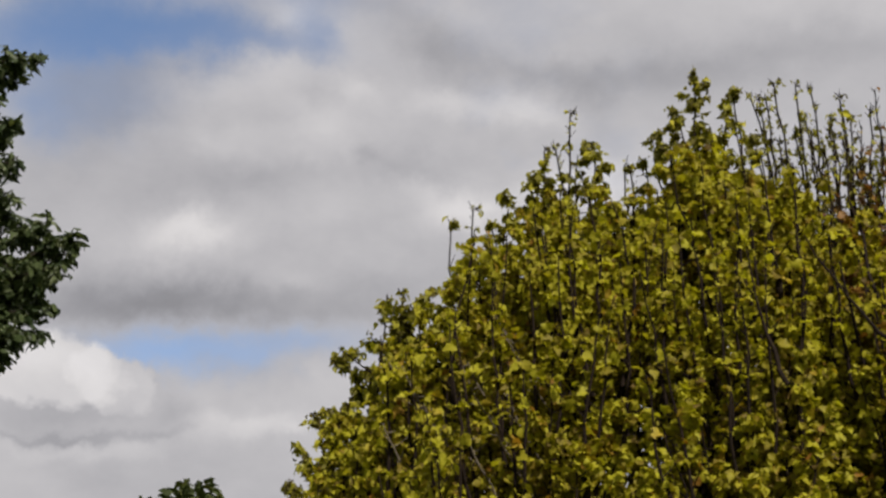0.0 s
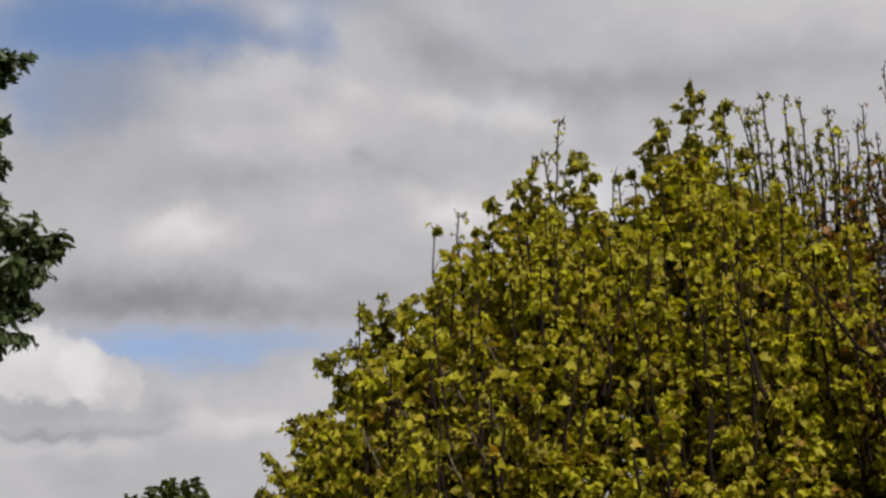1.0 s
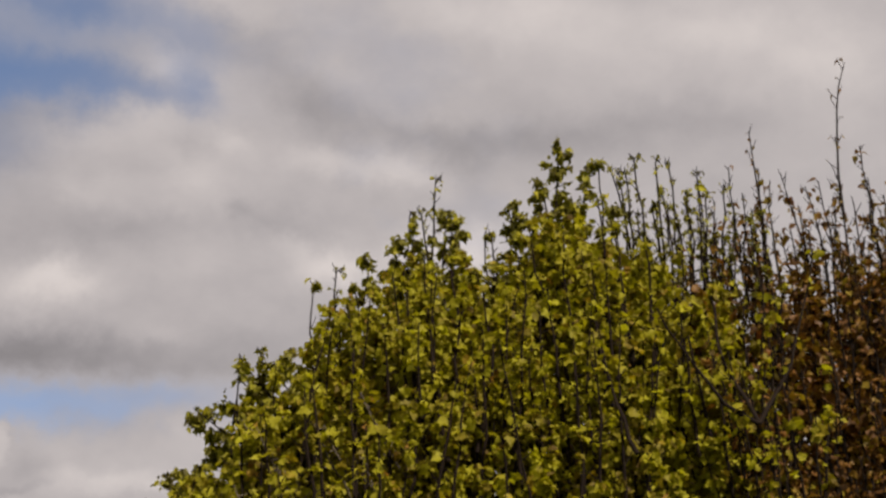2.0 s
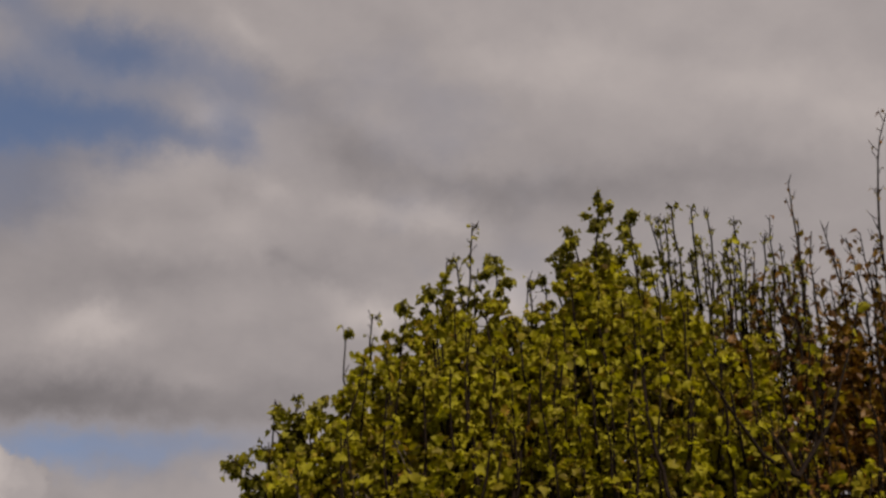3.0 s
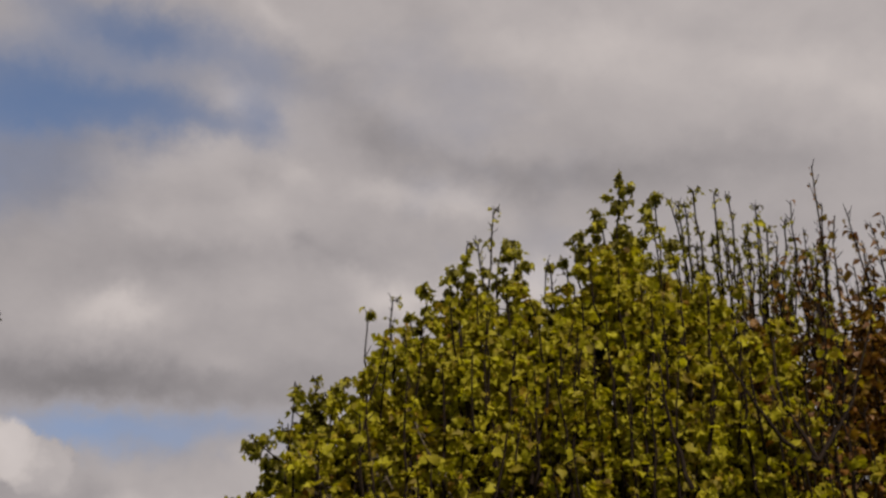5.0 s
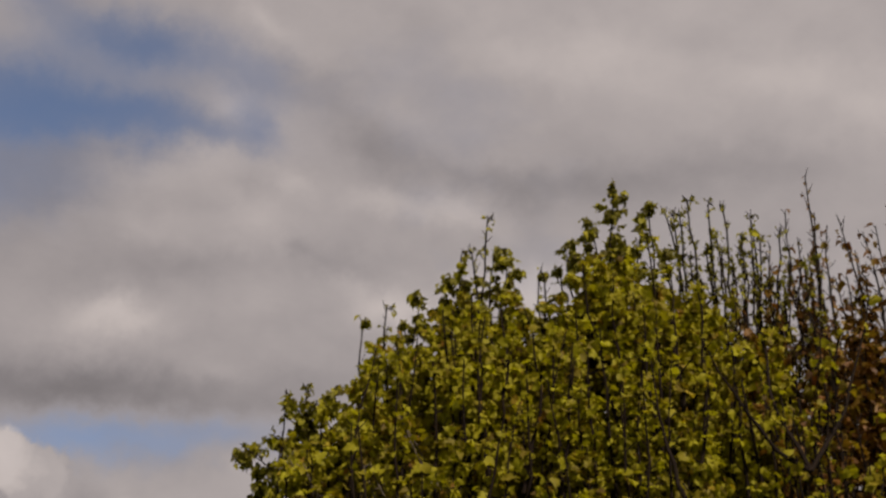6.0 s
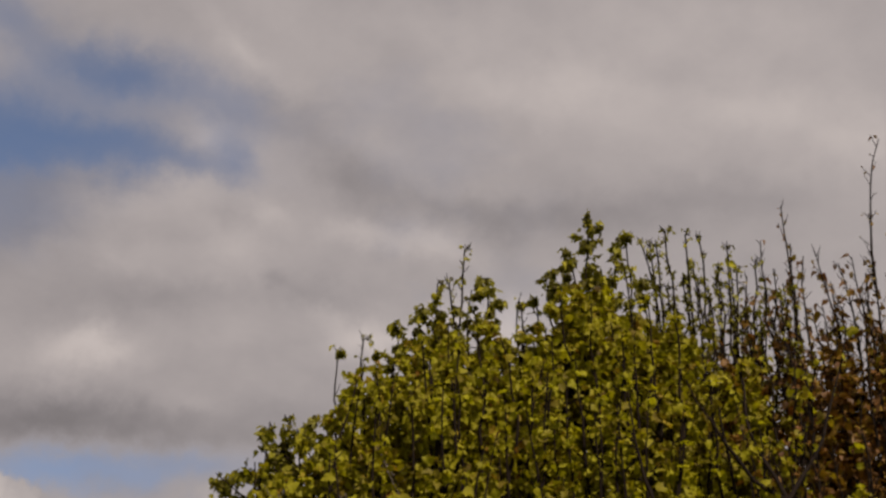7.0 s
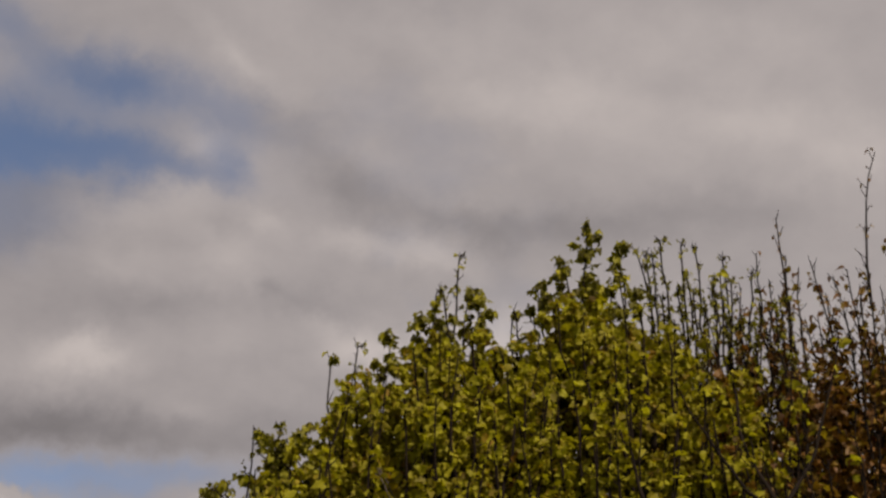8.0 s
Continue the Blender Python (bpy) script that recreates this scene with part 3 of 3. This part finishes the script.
def copper_tree():
    foot = np.array((5.7, 11.2, 0.0))
    tree = tagged(new("copper_tree"), "sparse tree with brown copper leaves and bare upright twigs, on grass", "tree")
    tree.location = foot
    fork = (5.6, 11.1, 2.1)
    ends = [(3.7, 10.4, 4.6), (4.3, 9.6, 4.3), (4.5, 10.5, 5.4), (5.1, 9.4, 4.4), (5.3, 10.4, 5.6), (6.0, 9.7, 4.8), (6.3, 10.8, 5.4),
            (7.0, 10.4, 4.4), (5.4, 12.2, 5.0), (6.4, 12.3, 4.6), (4.4, 11.8, 4.6)]
    trunk(tree, foot, fork, ends, 0.15, BARK_MAPLE)
    bare = [(3.89, 7.63), (4.17, 7.63), (4.39, 7.58), (4.74, 7.52), (5.22, 7.93), (5.23, 7.58), (4.28, 7.5),
            (4.60, 7.45), (4.95, 7.6), (3.98, 7.35), (5.5, 7.6), (5.8, 7.7), (6.2, 7.5), (3.72, 7.25), (4.05, 7.2), (4.50, 7.25),
            (4.85, 7.35), (5.05, 7.3), (5.35, 7.4)]
    for x, z in bare:
        tip = deeper(x, z, rng.uniform(-0.1, 0.4))
        shoot(tree, foot, nearest_base(tip, 1.9, ends, fork, 0.12), tip, COPPER_THIN, 0.016, loose_leaves=8)
    # two long bare leaders
    for (x, z), lean, length in (((4.13, 8.03), 0.05, 1.5), ((5.22, 8.88), -0.27, 1.7)):
        tip = deeper(x, z, 0.0)
        shoot(tree, foot, (tip[0] + lean, tip[1] + 0.05, tip[2] - length), tip, COPPER_BARE, 0.014, loose_leaves=4)
    for k in range(60):
        x = 3.1 + 3.2 * (k + rng.random()) / 60
        z = crown_top(x) - rng.uniform(-0.2, 2.4)
        p = (x, 10.1 - 1.75 * math.sqrt(min(1.0, max(0.0, crown_top(x) - z + 0.2) / 2.6)), z)
        shoot(tree, foot, nearest_base(p, 1.6, ends, fork, 0.15), p, COPPER_THIN, rng.uniform(0.014, 0.02))
    for k in range(26):
        x = 3.3 + 2.6 * (k + rng.random()) / 26
        tip = deeper(x, crown_top(x) + rng.uniform(0.15, 0.6), rng.uniform(-0.2, 0.6))
        shoot(tree, foot, nearest_base(tip, 1.6, ends, fork, 0.1), tip, COPPER_THIN, 0.013)
    inner = Geo(), Geo()
    for p in crown_points(285, 3.1, 7.4, 10.1, 1.75, 2.8, 0.7, 0.15) + crown_points(80, 3.2, 6.6, 10.6, 0.5, 4.2, 0.7, 0.2):
        length = rng.uniform(1.1, 1.8)
        shoot(tree, foot, nearest_base(p, length, ends, fork, 0.35), p, COPPER, rng.uniform(0.010, 0.016), into=inner if p[1] > 10.3 else None)
    inner_parts(tree, inner, COPPER)


# ---------- the dark tree at the edge of the view ----------
DARK = dict(MAPLE, leaf=LEAF_DARK, blade=LONG_BLADE, bark=BARK_DARK, leaf_mesh=leaf_mesh(LONG_BLADE, LEAF_DARK), twigs=30, rise=0.1, reach=0.26,
            leaves=11, droop=-0.6, size=0.115, tip_leaves=9, fade=[0.8, 1.0, 1.0])


def dark_tree():
    foot = np.array((-6.2, 9.4, 0.0))
    tree = tagged(new("dark_tree"), "tall tree with dense dark green narrow drooping leaves", "tree")
    tree.location = foot
    fork = (-6.15, 9.35, 2.6)
    ends = [(-4.5, 9.0, 5.2), (-4.6, 9.1, 6.3), (-4.7, 9.0, 4.3), (-5.2, 8.2, 5.2), (-5.4, 9.3, 7.2), (-6.6, 8.0, 5.4), (-7.6, 9.2, 5.6),
            (-6.9, 10.6, 5.8), (-5.4, 10.6, 5.4), (-6.4, 9.3, 7.4)]
    trunk(tree, foot, fork, ends, 0.2, BARK_DARK)
    edge = [(-3.36, 7.34), (-3.48, 7.28), (-3.46, 6.72), (-3.36, 6.40), (-3.36, 6.08), (-3.04, 5.84), (-2.88, 5.72), (-2.90, 5.60), (-2.94, 5.46),
            (-3.10, 5.30), (-3.14, 5.10), (-3.02, 4.94), (-3.16, 4.92), (-3.28, 4.76)]
    for x, z in edge:
        base = (x - rng.uniform(0.8, 1.1), 9.0 + rng.uniform(-0.2, 0.3), z - 0.35)
        shoot(tree, foot, base, (x, 9.0, z), DARK, 0.014, loose_leaves=15)
    for k in range(46):
        z = rng.uniform(4.4, 7.6)
        rim = float(np.interp(z, [4.4, 4.75, 4.95, 5.2, 5.4, 5.7, 5.85, 5.98, 6.3, 6.8, 7.1, 7.6], [-3.6, -3.25, -3.24, -3.28, -3.04, -3.00, -3.28, -3.55, -3.42, -3.52, -3.72, -3.85]))
        x = rim - rng.uniform(0.0, 0.45)
        shoot(tree, foot, (x - 0.9, 9.2, z - 0.3), (x, 9.0 + rng.uniform(-0.4, 0.6), z), DARK, 0.012)
    for _ in range(70):
        d = rng.normal(0, 1, 3)
        d /= np.linalg.norm(d)
        p = np.array((-6.2, 9.3, 5.7)) + d * np.array((2.4, 2.4, 2.6)) * rng.uniform(0.75, 1.0)
        base = p - d * np.array((1.0, 1.0, 0.6)) - np.array((0, 0, 0.3))
        shoot(tree, foot, base, p, DARK, 0.016)


# ---------- the far treetop ----------
def far_tree():
    foot = np.array((-11.75, 60.0, 0.0))
    tree = tagged(new("distant_tree"), "distant rounded dark green tree above the grass", "tree")
    tree.location = foot
    g = Geo()
    g.tube(curve(np.array((0, 0, -0.1)), np.array((0.2, 0, 4.0)), np.array((-0.1, 0.1, 13.0)), 9), np.linspace(0.4, 0.06, 9), 10)
    for k in range(14):
        a, z = k * 2.4, 3.5 + k * 0.6
        end = np.array((math.cos(a) * (4.2 - 0.12 * k), math.sin(a) * (4.2 - 0.12 * k), z + 2.2))
        g.tube(curve(np.array((0, 0, z)), end * np.array((0.5, 0.5, 0)) + np.array((0, 0, z + 0.6)), end, 6), np.linspace(0.14, 0.03, 6), 6)
    part("trunk", g.mesh("trunk", BARK_DARK), tree)
    green = Geo()
    lumps, spots = [], []
    for _ in range(130):
        d = rng.normal(0, 1, 3)
        d /= np.linalg.norm(d)
        lumps.append(np.array((0, 0, 10.35)) + np.array((d[0], d[1], abs(d[2]) if rng.random() < 0.6 else d[2])) * np.array((2.9, 2.9, 5.1)) * rng.uniform(0.55, 1.0))
    for c in lumps:
        for _ in range(150):
            d = rng.normal(0, 1, 3)
            d /= np.linalg.norm(d)
            spots.append((c + d * rng.uniform(0.5, 1.05), d + np.array((0, 0, -0.4)), rng.uniform(0.25, 0.5)))
    add_leaves(green, CLUMP_BLADE, spots, 0.7)
    tagged(part("crown", green.mesh("crown", LEAF_FAR, False), tree), kind="stuff")


maple()
copper_tree()
dark_tree()
far_tree()


# ---------- wind ----------
def motions():
    """Each shoot swings about its base; gusts run through the crowns from west to east."""
    r = np.random.default_rng(3)
    steps = np.linspace(0, 8, 21)
    for ob, at, give, x in swaying:
        size = r.uniform(0.45, 1.0) * give * (2.0 if x < -0.3 else 1.0)
        w1, w2, p1, p2 = r.uniform(2.6, 4.2), r.uniform(1.1, 1.8), r.uniform(0, 1.2), r.uniform(0, 6.28)
        rows = []
        for t in steps:
            gust = 0.7 + 0.5 * math.sin(0.9 * t - 0.5 * x + 0.6)
            ry = size * gust * (1.0 * math.sin(w1 * t - 0.8 * x + p1) + 0.5 * math.sin(w2 * t + p2))
            rx = 0.6 * size * gust * math.sin(w2 * t * 1.3 - 0.6 * x + p2)
            rows.append((float(t), pose(at.x, at.y, at.z, rx, ry, 0)))
        walk(ob, rows)


motions()
